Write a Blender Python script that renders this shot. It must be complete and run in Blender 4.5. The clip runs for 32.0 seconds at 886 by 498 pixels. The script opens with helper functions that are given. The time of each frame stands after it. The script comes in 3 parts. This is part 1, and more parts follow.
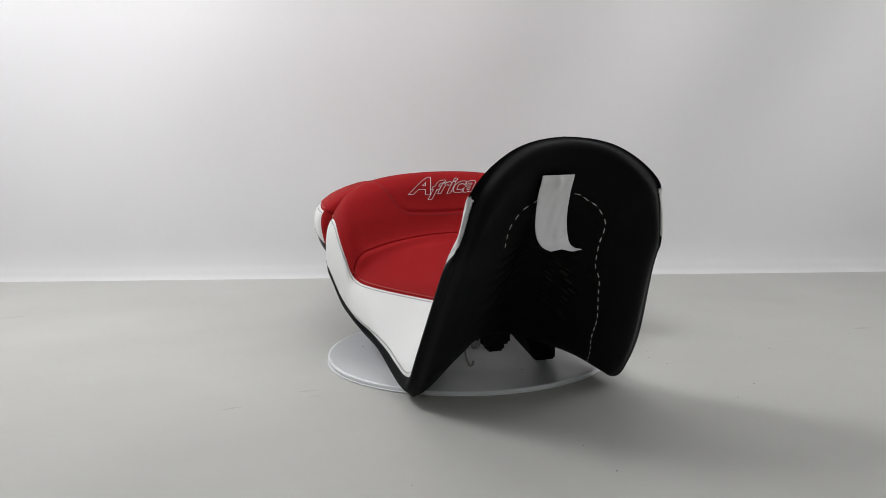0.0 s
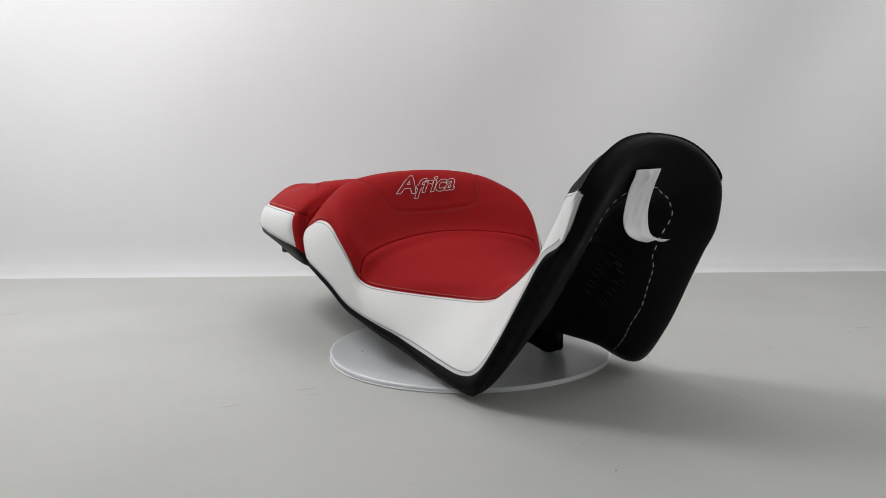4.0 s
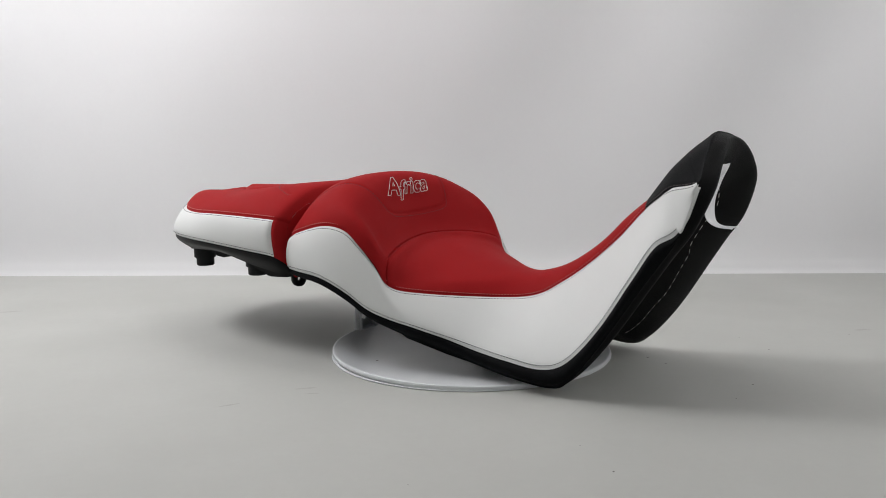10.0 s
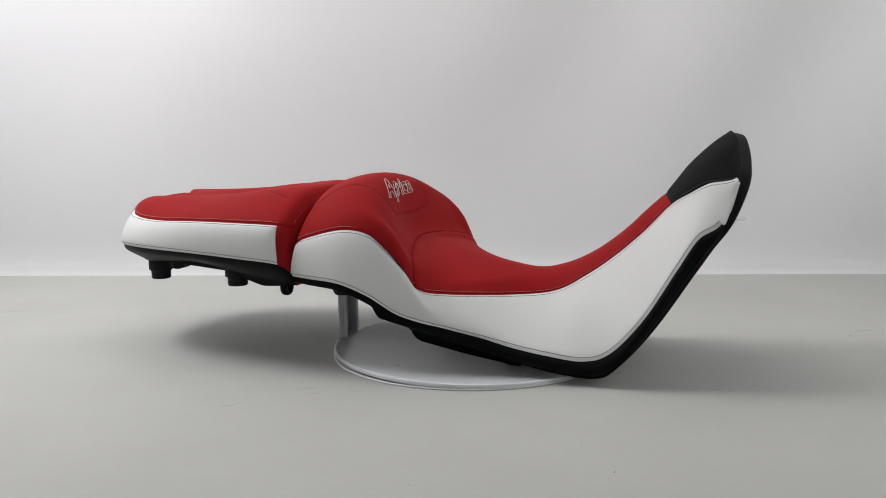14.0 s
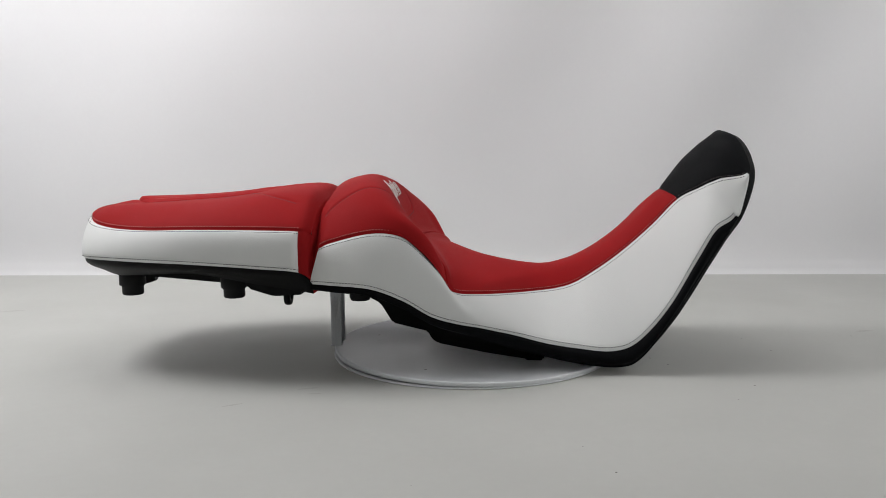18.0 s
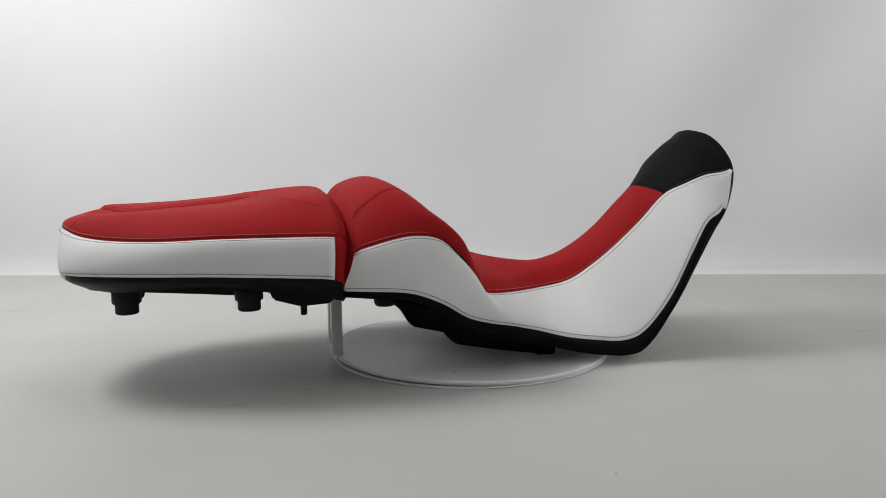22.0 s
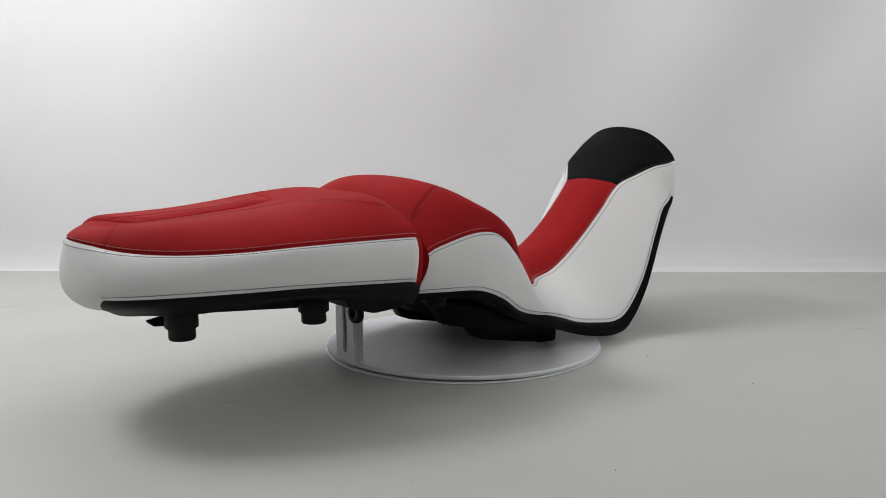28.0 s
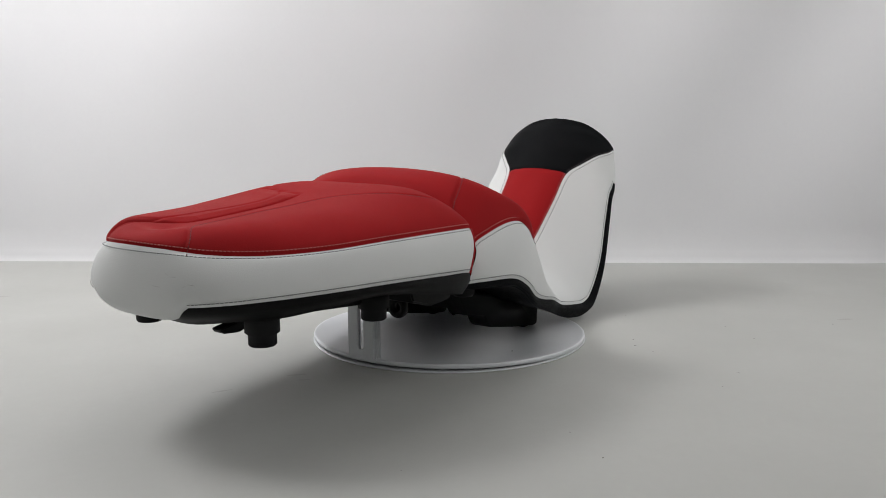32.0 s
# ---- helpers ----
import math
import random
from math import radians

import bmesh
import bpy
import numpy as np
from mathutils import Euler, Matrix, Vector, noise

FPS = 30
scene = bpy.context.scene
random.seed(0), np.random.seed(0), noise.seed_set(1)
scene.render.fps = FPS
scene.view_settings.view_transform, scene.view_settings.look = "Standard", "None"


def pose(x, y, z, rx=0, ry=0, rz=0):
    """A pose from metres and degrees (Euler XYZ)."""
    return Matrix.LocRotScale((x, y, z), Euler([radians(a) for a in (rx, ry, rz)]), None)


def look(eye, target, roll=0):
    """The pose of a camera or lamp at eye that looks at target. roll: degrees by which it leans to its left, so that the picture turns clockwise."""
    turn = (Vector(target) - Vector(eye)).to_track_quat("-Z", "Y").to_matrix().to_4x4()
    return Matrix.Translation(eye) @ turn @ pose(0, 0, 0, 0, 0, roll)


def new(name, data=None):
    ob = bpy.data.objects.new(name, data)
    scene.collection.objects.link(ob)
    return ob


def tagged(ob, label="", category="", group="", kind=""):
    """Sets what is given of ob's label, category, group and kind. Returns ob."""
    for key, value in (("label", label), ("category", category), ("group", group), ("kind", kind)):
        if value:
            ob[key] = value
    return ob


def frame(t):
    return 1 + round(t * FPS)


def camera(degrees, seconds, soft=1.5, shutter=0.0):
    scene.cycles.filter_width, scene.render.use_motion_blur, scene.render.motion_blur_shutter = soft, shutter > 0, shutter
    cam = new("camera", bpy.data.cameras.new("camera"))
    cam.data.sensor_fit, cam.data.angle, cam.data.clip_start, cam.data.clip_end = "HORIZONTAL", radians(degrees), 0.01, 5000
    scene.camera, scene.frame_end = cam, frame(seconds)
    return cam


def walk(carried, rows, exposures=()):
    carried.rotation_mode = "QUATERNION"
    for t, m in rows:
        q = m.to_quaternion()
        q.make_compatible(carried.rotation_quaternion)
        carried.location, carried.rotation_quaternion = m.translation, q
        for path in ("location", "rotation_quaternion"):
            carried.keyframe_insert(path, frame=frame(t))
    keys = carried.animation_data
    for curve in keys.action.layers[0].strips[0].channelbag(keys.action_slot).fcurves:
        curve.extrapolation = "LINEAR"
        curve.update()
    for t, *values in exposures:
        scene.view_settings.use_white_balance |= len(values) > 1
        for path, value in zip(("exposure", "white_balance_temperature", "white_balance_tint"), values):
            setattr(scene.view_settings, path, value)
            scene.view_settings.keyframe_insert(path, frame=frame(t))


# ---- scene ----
# camera: on a stand, settling and drifting slightly
cam = camera(52.83, 32.0, soft=0.5)
walk(cam, [
    (0, pose(-0.0000, -1.1500, 0.3029, 82.046, 1.249, 0.704)),
    (4, pose(0.0001, -1.1471, 0.3029, 81.900, 1.070, 0.693)),
    (8, pose(0.0025, -1.1469, 0.3039, 81.862, 0.901, 0.858)),
    (12, pose(0.0037, -1.1472, 0.3035, 81.865, 0.733, 0.917)),
    (16, pose(0.0014, -1.1477, 0.3045, 81.888, 0.733, 0.963)),
    (20, pose(-0.0000, -1.1485, 0.3060, 81.770, 0.642, 0.883)),
    (24, pose(-0.0012, -1.1491, 0.3076, 81.770, 0.714, 0.830)),
    (26, pose(-0.0030, -1.1499, 0.3070, 81.751, 0.493, 0.776)),
    (28, pose(-0.0045, -1.1469, 0.3061, 81.579, 0.471, 0.584)),
    (30, pose(-0.0052, -1.1525, 0.3068, 81.285, 0.302, 0.251)),
    (32, pose(-0.0046, -1.1554, 0.3069, 81.006, 0.278, -0.034)),
])

FLOOR = 0.0042          # height of the studio floor; the disc's top lies at about +0.0118
DISC_TOP = 0.0118

# ---- light: large overhead softbox, a window-like panel on either side and a front fill, all out of view ----
world = bpy.data.worlds.new("world")
scene.world = world
world.use_nodes = True
world.node_tree.nodes["Background"].inputs[0].default_value = (0.95, 0.97, 1.0, 1)
world.node_tree.nodes["Background"].inputs[1].default_value = 0.06


def area(name, eye, target, w, h, watts, colour):
    d = bpy.data.lights.new(name, "AREA")
    d.shape, d.size, d.size_y, d.energy, d.color = "RECTANGLE", w, h, watts, colour
    o = new(name, d)
    o.matrix_world = look(eye, target)
    return o


area("softbox_light", (-0.05, 0.18, 1.46), (-0.03, 0.20, 0), 0.75, 0.45, 2.1, (0.985, 0.985, 0.975))
area("right_panel_light", (1.03, -0.22, 0.76), (0.05, 0.22, 0.16), 0.7, 0.7, 3.9, (0.985, 0.985, 0.975))
area("side_panel_light", (-1.0, 0.05, 1.16), (-0.2, 0.25, 0.15), 0.55, 0.50, 14.8, (0.985, 0.98, 0.985))
# fill added behind the camera to brighten the faces turned towards it
area("front_fill_light", (0.3, -2.4, 1.5), (0.0, 0.0, 0.15), 1.6, 1.2, 7.6, (0.985, 0.985, 0.965))


# ---- materials ----
def mat(name, colour, rough=0.5, metal=0.0, grain=0.0, grain_scale=800.0, bump=0.0, blotch=0.0, blotch_scale=6.0,
        spec=0.5, sheen=0.0, voro=False, spread=0.2):
    m = bpy.data.materials.new(name)
    m.use_nodes = True
    nt = m.node_tree
    bsdf = nt.nodes["Principled BSDF"]
    bsdf.inputs["Roughness"].default_value = rough
    bsdf.inputs["Metallic"].default_value = metal
    bsdf.inputs["Specular IOR Level"].default_value = spec
    bsdf.inputs["Sheen Weight"].default_value = sheen
    tc = nt.nodes.new("ShaderNodeTexCoord")
    base = None

    def mixed(fac, a, b, amount):
        x = nt.nodes.new("ShaderNodeMix")
        x.data_type = "RGBA"
        ramp = nt.nodes.new("ShaderNodeMapRange")
        ramp.inputs[1].default_value, ramp.inputs[2].default_value = 0.3, 0.7
        ramp.inputs[3].default_value, ramp.inputs[4].default_value = 0.0, amount
        nt.links.new(fac, ramp.inputs[0])
        nt.links.new(ramp.outputs[0], x.inputs[0])
        if isinstance(a, tuple):
            x.inputs[6].default_value = (*a, 1)
        else:
            nt.links.new(a, x.inputs[6])
        x.inputs[7].default_value = (*b, 1)
        return x.outputs[2]

    dark = tuple(c * (1 - spread) for c in colour)
    col = colour
    if blotch:
        n = nt.nodes.new("ShaderNodeTexNoise")
        n.inputs["Scale"].default_value, n.inputs["Detail"].default_value = blotch_scale, 5
        nt.links.new(tc.outputs["Object"], n.inputs["Vector"])
        col = mixed(n.outputs[0], col, dark, blotch)
        rr = nt.nodes.new("ShaderNodeMapRange")
        rr.inputs[1].default_value, rr.inputs[2].default_value = 0.3, 0.7
        rr.inputs[3].default_value, rr.inputs[4].default_value = rough - 0.06, rough + 0.06
        nt.links.new(n.outputs[0], rr.inputs[0])
        nt.links.new(rr.outputs[0], bsdf.inputs["Roughness"])
    if grain or bump:
        g = nt.nodes.new("ShaderNodeTexVoronoi" if voro else "ShaderNodeTexNoise")
        g.inputs["Scale"].default_value = grain_scale
        nt.links.new(tc.outputs["Object"], g.inputs["Vector"])
        if grain:
            col = mixed(g.outputs[0], col, dark, grain)
        if bump:
            b = nt.nodes.new("ShaderNodeBump")
            b.inputs["Strength"].default_value, b.inputs["Distance"].default_value = bump, 0.0008
            nt.links.new(g.outputs[0], b.inputs["Height"])
            nt.links.new(b.outputs[0], bsdf.inputs["Normal"])
    if isinstance(col, tuple):
        bsdf.inputs["Base Color"].default_value = (*col, 1)
    else:
        nt.links.new(col, bsdf.inputs["Base Color"])
    return m


RED = mat("red_leather", (0.335, 0.0125, 0.0145), 0.65, spec=0.05, grain=0.4, grain_scale=900, bump=0.15, blotch=0.35, blotch_scale=9, voro=True)
WHITE = mat("white_leather", (0.76, 0.77, 0.76), 0.55, spec=0.3, grain=0.25, grain_scale=900, bump=0.08, blotch=0.3, blotch_scale=14, voro=True, spread=0.08)
BLACK = mat("black_leather", (0.0036, 0.0040, 0.0050), 0.6, spec=0.07, grain=0.5, grain_scale=900, bump=0.3, blotch=0.4, blotch_scale=12, voro=True, spread=0.4)
PLASTIC = mat("black_plastic", (0.0045, 0.0045, 0.005), 0.5, spec=0.15, grain=0.4, grain_scale=500, bump=0.15, blotch=0.4, blotch_scale=20, spread=0.4)
LINING = mat("black_lining", (0.0022, 0.0022, 0.0026), 0.55, spec=0.12, grain=0.5, grain_scale=1200, bump=0.4, blotch=0.4, blotch_scale=16, spread=0.4)
RUBBER = mat("black_rubber", (0.007, 0.007, 0.008), 0.6, spec=0.2, grain=0.3, grain_scale=600, bump=0.1, blotch=0.3, spread=0.3)
RED_THREAD = mat("pink_thread", (0.55, 0.16, 0.15), 0.7, grain=0.4, grain_scale=3000, bump=0.2)
GREY_THREAD = mat("grey_thread", (0.13, 0.14, 0.14), 0.7, grain=0.4, grain_scale=3000, bump=0.2)
WHITE_THREAD = mat("white_thread", (0.78, 0.76, 0.74), 0.65, grain=0.3, grain_scale=3000, bump=0.2)
# the pink thread again, with shade put into its colour
SHADED_PINK_THREAD = mat("shaded_pink_thread", (0.13, 0.014, 0.016), 0.7, grain=0.4, grain_scale=3000, bump=0.2)
DARK_THREAD = mat("dark_thread", (0.12, 0.10, 0.10), 0.7, grain=0.3, grain_scale=3000, bump=0.2)
BACKDROP = mat("white_backdrop", (0.80, 0.797, 0.808), 0.7, spec=0.2, grain=0.15, grain_scale=160, bump=0.04, blotch=0.5, blotch_scale=2.6, spread=0.07)
FLOORING = mat("white_floor", (0.505, 0.508, 0.482), 0.55, spec=0.3, grain=0.2, grain_scale=120, bump=0.03, blotch=0.6, blotch_scale=4.5, spread=0.10)
PAINT = mat("white_painted_steel", (0.78, 0.80, 0.82), 0.35, grain=0.2, grain_scale=300, bump=0.05, blotch=0.4, blotch_scale=12, spread=0.1)
PAPER = mat("white_paper", (0.93, 0.93, 0.95), 0.7, grain=0.3, grain_scale=300, bump=0.3, blotch=0.5, blotch_scale=40, spread=0.12)
STAPLE = mat("dull_staple_steel", (0.07, 0.066, 0.06), 0.5, metal=1.0, grain=0.3, grain_scale=400)
STEEL = mat("bare_steel", (0.45, 0.45, 0.44), 0.35, metal=1.0, grain=0.3, grain_scale=400, bump=0.1)
# tone of the added room shell, set by how much light it bounces back
ROOM = mat("grey_room_shell", (0.32, 0.32, 0.315), 0.8, grain=0.2, grain_scale=60, blotch=0.4, blotch_scale=1.5)
DIRT = mat("grey_scuff", (0.46, 0.455, 0.43), 0.55, grain=0.5, grain_scale=300, blotch=0.6, blotch_scale=120)
SCRATCH = mat("grey_scratch", (0.66, 0.66, 0.65), 0.6, grain=0.4, grain_scale=900)
SPECK = mat("dark_speck", (0.16, 0.15, 0.14), 0.7, grain=0.5, grain_scale=900)


# ---- mesh helpers ----
def smooth(me):
    me.polygons.foreach_set("use_smooth", [True] * len(me.polygons))


def part(name, bm, material, parent, label="", flat=False):
    """Links a bmesh as one mesh under a thing or a part."""
    me = bpy.data.meshes.new(name)
    bm.to_mesh(me)
    bm.free()
    me.materials.append(material)
    if not flat:
        smooth(me)
    ob = new(name, me)
    ob.parent = parent
    if label:
        ob["label"] = label
    return ob


def thing(name, label, category, group=""):
    e = new(name)
    e.empty_display_size = 0.05
    return tagged(e, label, category, group)


def grid_mesh(rows, close=False):
    """A bmesh from a grid of points; coincident ones are welded."""
    bm = bmesh.new()
    vs = [[bm.verts.new(p) for p in r] for r in rows]
    for i in range(len(vs) - 1):
        n = len(vs[i])
        for j in range(n if close else n - 1):
            k = (j + 1) % n
            bm.faces.new((vs[i][j], vs[i][k], vs[i + 1][k], vs[i + 1][j]))
    bmesh.ops.remove_doubles(bm, verts=bm.verts, dist=0.00002)
    bmesh.ops.recalc_face_normals(bm, faces=bm.faces)
    return bm


def box(bm, lo, hi, bevel=0.0, turn=None):
    m = Matrix.Translation([(a + b) / 2 for a, b in zip(lo, hi)]) @ Matrix.Diagonal([b - a for a, b in zip(lo, hi)] + [1])
    r = bmesh.ops.create_cube(bm, size=1, matrix=(turn or Matrix()) @ m)
    if bevel:
        es = list({e for v in r["verts"] for e in v.link_edges})
        bmesh.ops.bevel(bm, geom=es, offset=bevel, segments=2, affect="EDGES")
    return bm


def lathe(profile, n=24, at=(0, 0, 0)):
    """A bmesh turned about z from a profile of (radius, height)."""
    rows = []
    for r, z in profile:
        rows.append([(at[0] + r * math.cos(2 * math.pi * i / n), at[1] + r * math.sin(2 * math.pi * i / n), at[2] + z) for i in range(n)])
    return grid_mesh(rows, close=True)


def extruded(outline, y0, y1, bevel=0.0):
    """A prism: an outline in x and z, from y0 to y1."""
    bm = bmesh.new()
    a = [bm.verts.new((x, y0, z)) for x, z in outline]
    f = bm.faces.new(a)
    r = bmesh.ops.extrude_face_region(bm, geom=[f])
    bmesh.ops.translate(bm, verts=[v for v in r["geom"] if isinstance(v, bmesh.types.BMVert)], vec=(0, y1 - y0, 0))
    bmesh.ops.recalc_face_normals(bm, faces=bm.faces)
    if bevel:
        bmesh.ops.bevel(bm, geom=list(bm.edges), offset=bevel, segments=2, affect="EDGES")
    return bm


def tube(points, radius, n=6):
    """A bmesh tube along points."""
    P = [Vector(p) for p in points]
    rows = []
    for i, p in enumerate(P):
        d = (P[min(i + 1, len(P) - 1)] - P[max(i - 1, 0)]).normalized()
        a = d.orthogonal() if i == 0 else (a - d * a.dot(d))
        a.normalize()
        b = d.cross(a)
        r = radius * (0.35 if i in (0, len(P) - 1) else 1)
        rows.append([p + r * (a * math.cos(2 * math.pi * k / n) + b * math.sin(2 * math.pi * k / n)) for k in range(n)])
    bm = grid_mesh(rows, close=True)
    bmesh.ops.holes_fill(bm, edges=bm.edges)
    return bm


# ---- lofted upholstery ----
def cubic(P, u):
    """A smooth curve through the rows of P, u counted in rows."""
    n = len(P)
    i = int(min(max(math.floor(u), 0), n - 2))
    s = u - i
    p1, p2 = P[i], P[i + 1]
    d1 = (P[i + 1] - P[i - 1]) / 2 if i > 0 else p2 - p1
    d2 = (P[i + 2] - P[i]) / 2 if i + 2 < n else p2 - p1
    s2, s3 = s * s, s * s * s
    return p1 * (2 * s3 - 3 * s2 + 1) + d1 * (s3 - 2 * s2 + s) + p2 * (-2 * s3 + 3 * s2) + d2 * (s3 - s2)


class Loft:
    """A symmetric surface: u runs along the seat, w from the centre line (0) over the control curves to the edge."""

    def __init__(self, *curves):
        self.last = len(curves[0]) - 1
        self.curves = []
        for c in curves:
            c = np.array(c, float)
            # a curve that ends on the middle plane runs on into its mirror image
            after = c[-2] * np.array([1, -1, 1]) if abs(c[-1][1]) < 1e-6 else 2 * c[-1] - c[-2]
            self.curves.append(np.vstack([c, after]))
        self.sign = 1.0 if curves[0][-1][0] > curves[0][0][0] else -1.0
        self.cache = None
        self.sections = {}

    def at(self, u, w):
        side = -1.0 if w < 0 else 1.0
        w = abs(w)
        key = round(u, 5)
        S = self.sections.get(key)
        if S is None:
            S = [cubic(c, u) for c in self.curves]
            S = self.sections[key] = np.array([S[1] * np.array([1, -1, 1])] + S)
        if 1 < w <= 2 and len(S) > 4:
            # the top ends in a seam: its slope there is not carried over from the side panel
            k, a, b, d1, d2 = w - 1, S[2], S[3], (S[3] - S[1]) / 2, (S[4] - S[2]) / 2
            d2 = d2 * min(1.0, 1.1 * np.linalg.norm(b - a) / max(np.linalg.norm(d2), 1e-9))
            p = a * (2 * k ** 3 - 3 * k * k + 1) + d1 * (k ** 3 - 2 * k * k + k) + b * (3 * k * k - 2 * k ** 3) + d2 * (k ** 3 - k * k)
        else:
            p = cubic(S, w + 1)
        return Vector((p[0], p[1] * side, p[2]))

    def normal(self, u, w):
        e = 0.02
        a = self.at(min(u + e, self.last), w) - self.at(max(u - e, 0), w)
        b = self.at(u, w + e) - self.at(u, w - e)
        n = a.cross(b)
        if n.length < 1e-12:
            return Vector((0, 0, 1))
        if u > self.last - 1e-6:
            n.y = 0
        return n.normalized() * self.sign

    def panel(self, u0, u1, w0, w1, nu, nw, seams="", puff=0.0, lift_at=None, flat_from=99, us=None):
        """Rows of points between two seams; w0 and w1 may follow u. Edges named in seams (a: w0, b: w1, c: u0, d: u1) sink in."""
        f0 = w0 if callable(w0) else (lambda u: w0)
        f1 = w1 if callable(w1) else (lambda u: w1)
        ease = [0.6 * k / nw + 0.4 * (0.5 - 0.5 * math.cos(math.pi * k / nw)) for k in range(nw + 1)]
        rows = []
        us = list(us) if us else [u0 + (u1 - u0) * i / nu for i in range(nu + 1)]
        if "c" in seams:
            us[1:1] = [u0 + 0.03, u0 + 0.08]
        if "d" in seams:
            us[-1:-1] = [u1 - 0.08, u1 - 0.03]
        for u in sorted(us):
            a, b = f0(u), f1(u)
            pa, pb = self.at(u, a), self.at(u, b)
            row = []
            for s in ease:
                w = a + (b - a) * s
                p = self.at(u, w)
                n = self.normal(u, w)
                dist = 1.0
                if "a" in seams:
                    dist = min(dist, (p - pa).length)
                if "b" in seams:
                    dist = min(dist, (p - pb).length)
                if "c" in seams:
                    dist = min(dist, (p - self.at(u0, w)).length)
                if "d" in seams:
                    dist = min(dist, (p - self.at(u1, w)).length)
                lift = (puff(u) if callable(puff) else puff) * 4 * s * (1 - s) - 0.0016 * math.exp(-(dist / 0.003) ** 2) * min(1, max(0, flat_from - u) / 0.2)
                if lift_at:
                    lift += lift_at(u, w, p)
                row.append(p + n * lift)
            rows.append(row)
        return rows

    def samples(self):
        if self.cache is None:
            us = np.linspace(0, self.last, 16 * self.last + 1)
            ws = np.linspace(-(len(self.curves) - 1), len(self.curves) - 1, 97)
            uw = [(u, w) for u in us for w in ws]
            self.cache = (np.array(uw), np.array([tuple(self.at(u, w)) for u, w in uw]))
        return self.cache

    def nearest(self, p):
        """(u, w) of the surface's point nearest to p."""
        uw, pts = self.samples()
        d = ((pts - np.array(p)) ** 2).sum(1)
        u, w = uw[d.argmin()]
        step_u, step_w = 0.04, 0.06
        best = (self.at(u, w) - Vector(p)).length
        for _ in range(7):
            for du, dw in ((step_u, 0), (-step_u, 0), (0, step_w), (0, -step_w)):
                a, b = min(max(u + du, 0), self.last), w + dw
                e = (self.at(a, b) - Vector(p)).length
                if e < best:
                    u, w, best = a, b, e
            step_u, step_w = step_u * 0.6, step_w * 0.6
        return u, w


def resample(points, step):
    P = [Vector(p) for p in points]
    out, carry = [P[0].copy()], 0.0
    for a, b in zip(P, P[1:]):
        length = (b - a).length
        d = step - carry
        while d <= length and length > 0:
            out.append(a.lerp(b, d / length))
            d += step
        carry = (carry + length) % step if length else carry
    return out


def curve_through(points, n=12):
    P = np.array(points, float)
    return [Vector(cubic(P, i / n)) for i in range(n * (len(P) - 1) + 1)]


def stitches(path, normals, pitch, length, radius):
    """Short thread capsules along a path of points with normals (one bmesh)."""
    verts, faces = [], []
    acc, nxt = 0.0, 0.0
    for i in range(len(path) - 1):
        a, b = Vector(path[i]), Vector(path[i + 1])
        seg = (b - a).length
        while seg > 1e-9 and nxt <= acc + seg:
            c = a.lerp(b, (nxt - acc) / seg)
            d, n = (b - a).normalized(), Vector(normals[i])
            s = d.cross(n).normalized()
            k = len(verts)
            for e, h in ((-0.5, 0.25), (-0.2, 1.0), (0.2, 1.0), (0.5, 0.25)):
                q = c + d * (e * length)
                verts += [q - s * radius, q + n * (radius * 1.2 * h), q + s * radius]
            for j in range(3):
                o = k + 3 * j
                faces += [(o, o + 1, o + 4, o + 3), (o + 1, o + 2, o + 5, o + 4)]
            nxt += pitch * (0.95 + 0.1 * random.random())
        acc += seg
    me = bmesh.new()
    vs = [me.verts.new(v) for v in verts]
    for f in faces:
        me.faces.new([vs[i] for i in f])
    return me


def seam_row(loft, us, wf, off, lift=0.0):
    """Points and normals beside a seam: at w = wf(u), moved by off metres across it."""
    pts, nor = [], []
    for u in us:
        w = wf(u)
        p, n = loft.at(u, w), loft.normal(u, w)
        q = loft.at(u, w + 0.05) - loft.at(u, w - 0.05)
        if q.length < 1e-6:
            continue
        w2 = w + off / (q.length / 0.1)
        pts.append(loft.at(u, w2) + n * (lift(u) if callable(lift) else lift))
        nor.append(n)
    return pts, nor


def on_surface(loft, pts, lift=0.0):
    path, nor = [], []
    for p in pts:
        u, w = loft.nearest(p)
        n = loft.normal(u, w)
        path.append(loft.at(u, w) + n * lift)
        nor.append(n)
    return path, nor


def spread(a, b, n):
    return [a + (b - a) * i / n for i in range(n + 1)]


def groove(paths, depth, width):
    """A function that sinks a panel along polylines."""
    P = np.array([tuple(p) for path in paths for p in resample(path, 0.0015)])

    def f(u, w, p):
        d = math.sqrt(((P - np.array(p)) ** 2).sum(1).min())
        return -depth * math.exp(-(d / width) ** 2) if d < 4 * width else 0.0
    return f


def mirror(path):
    return [Vector((p[0], -p[1], p[2])) for p in path]


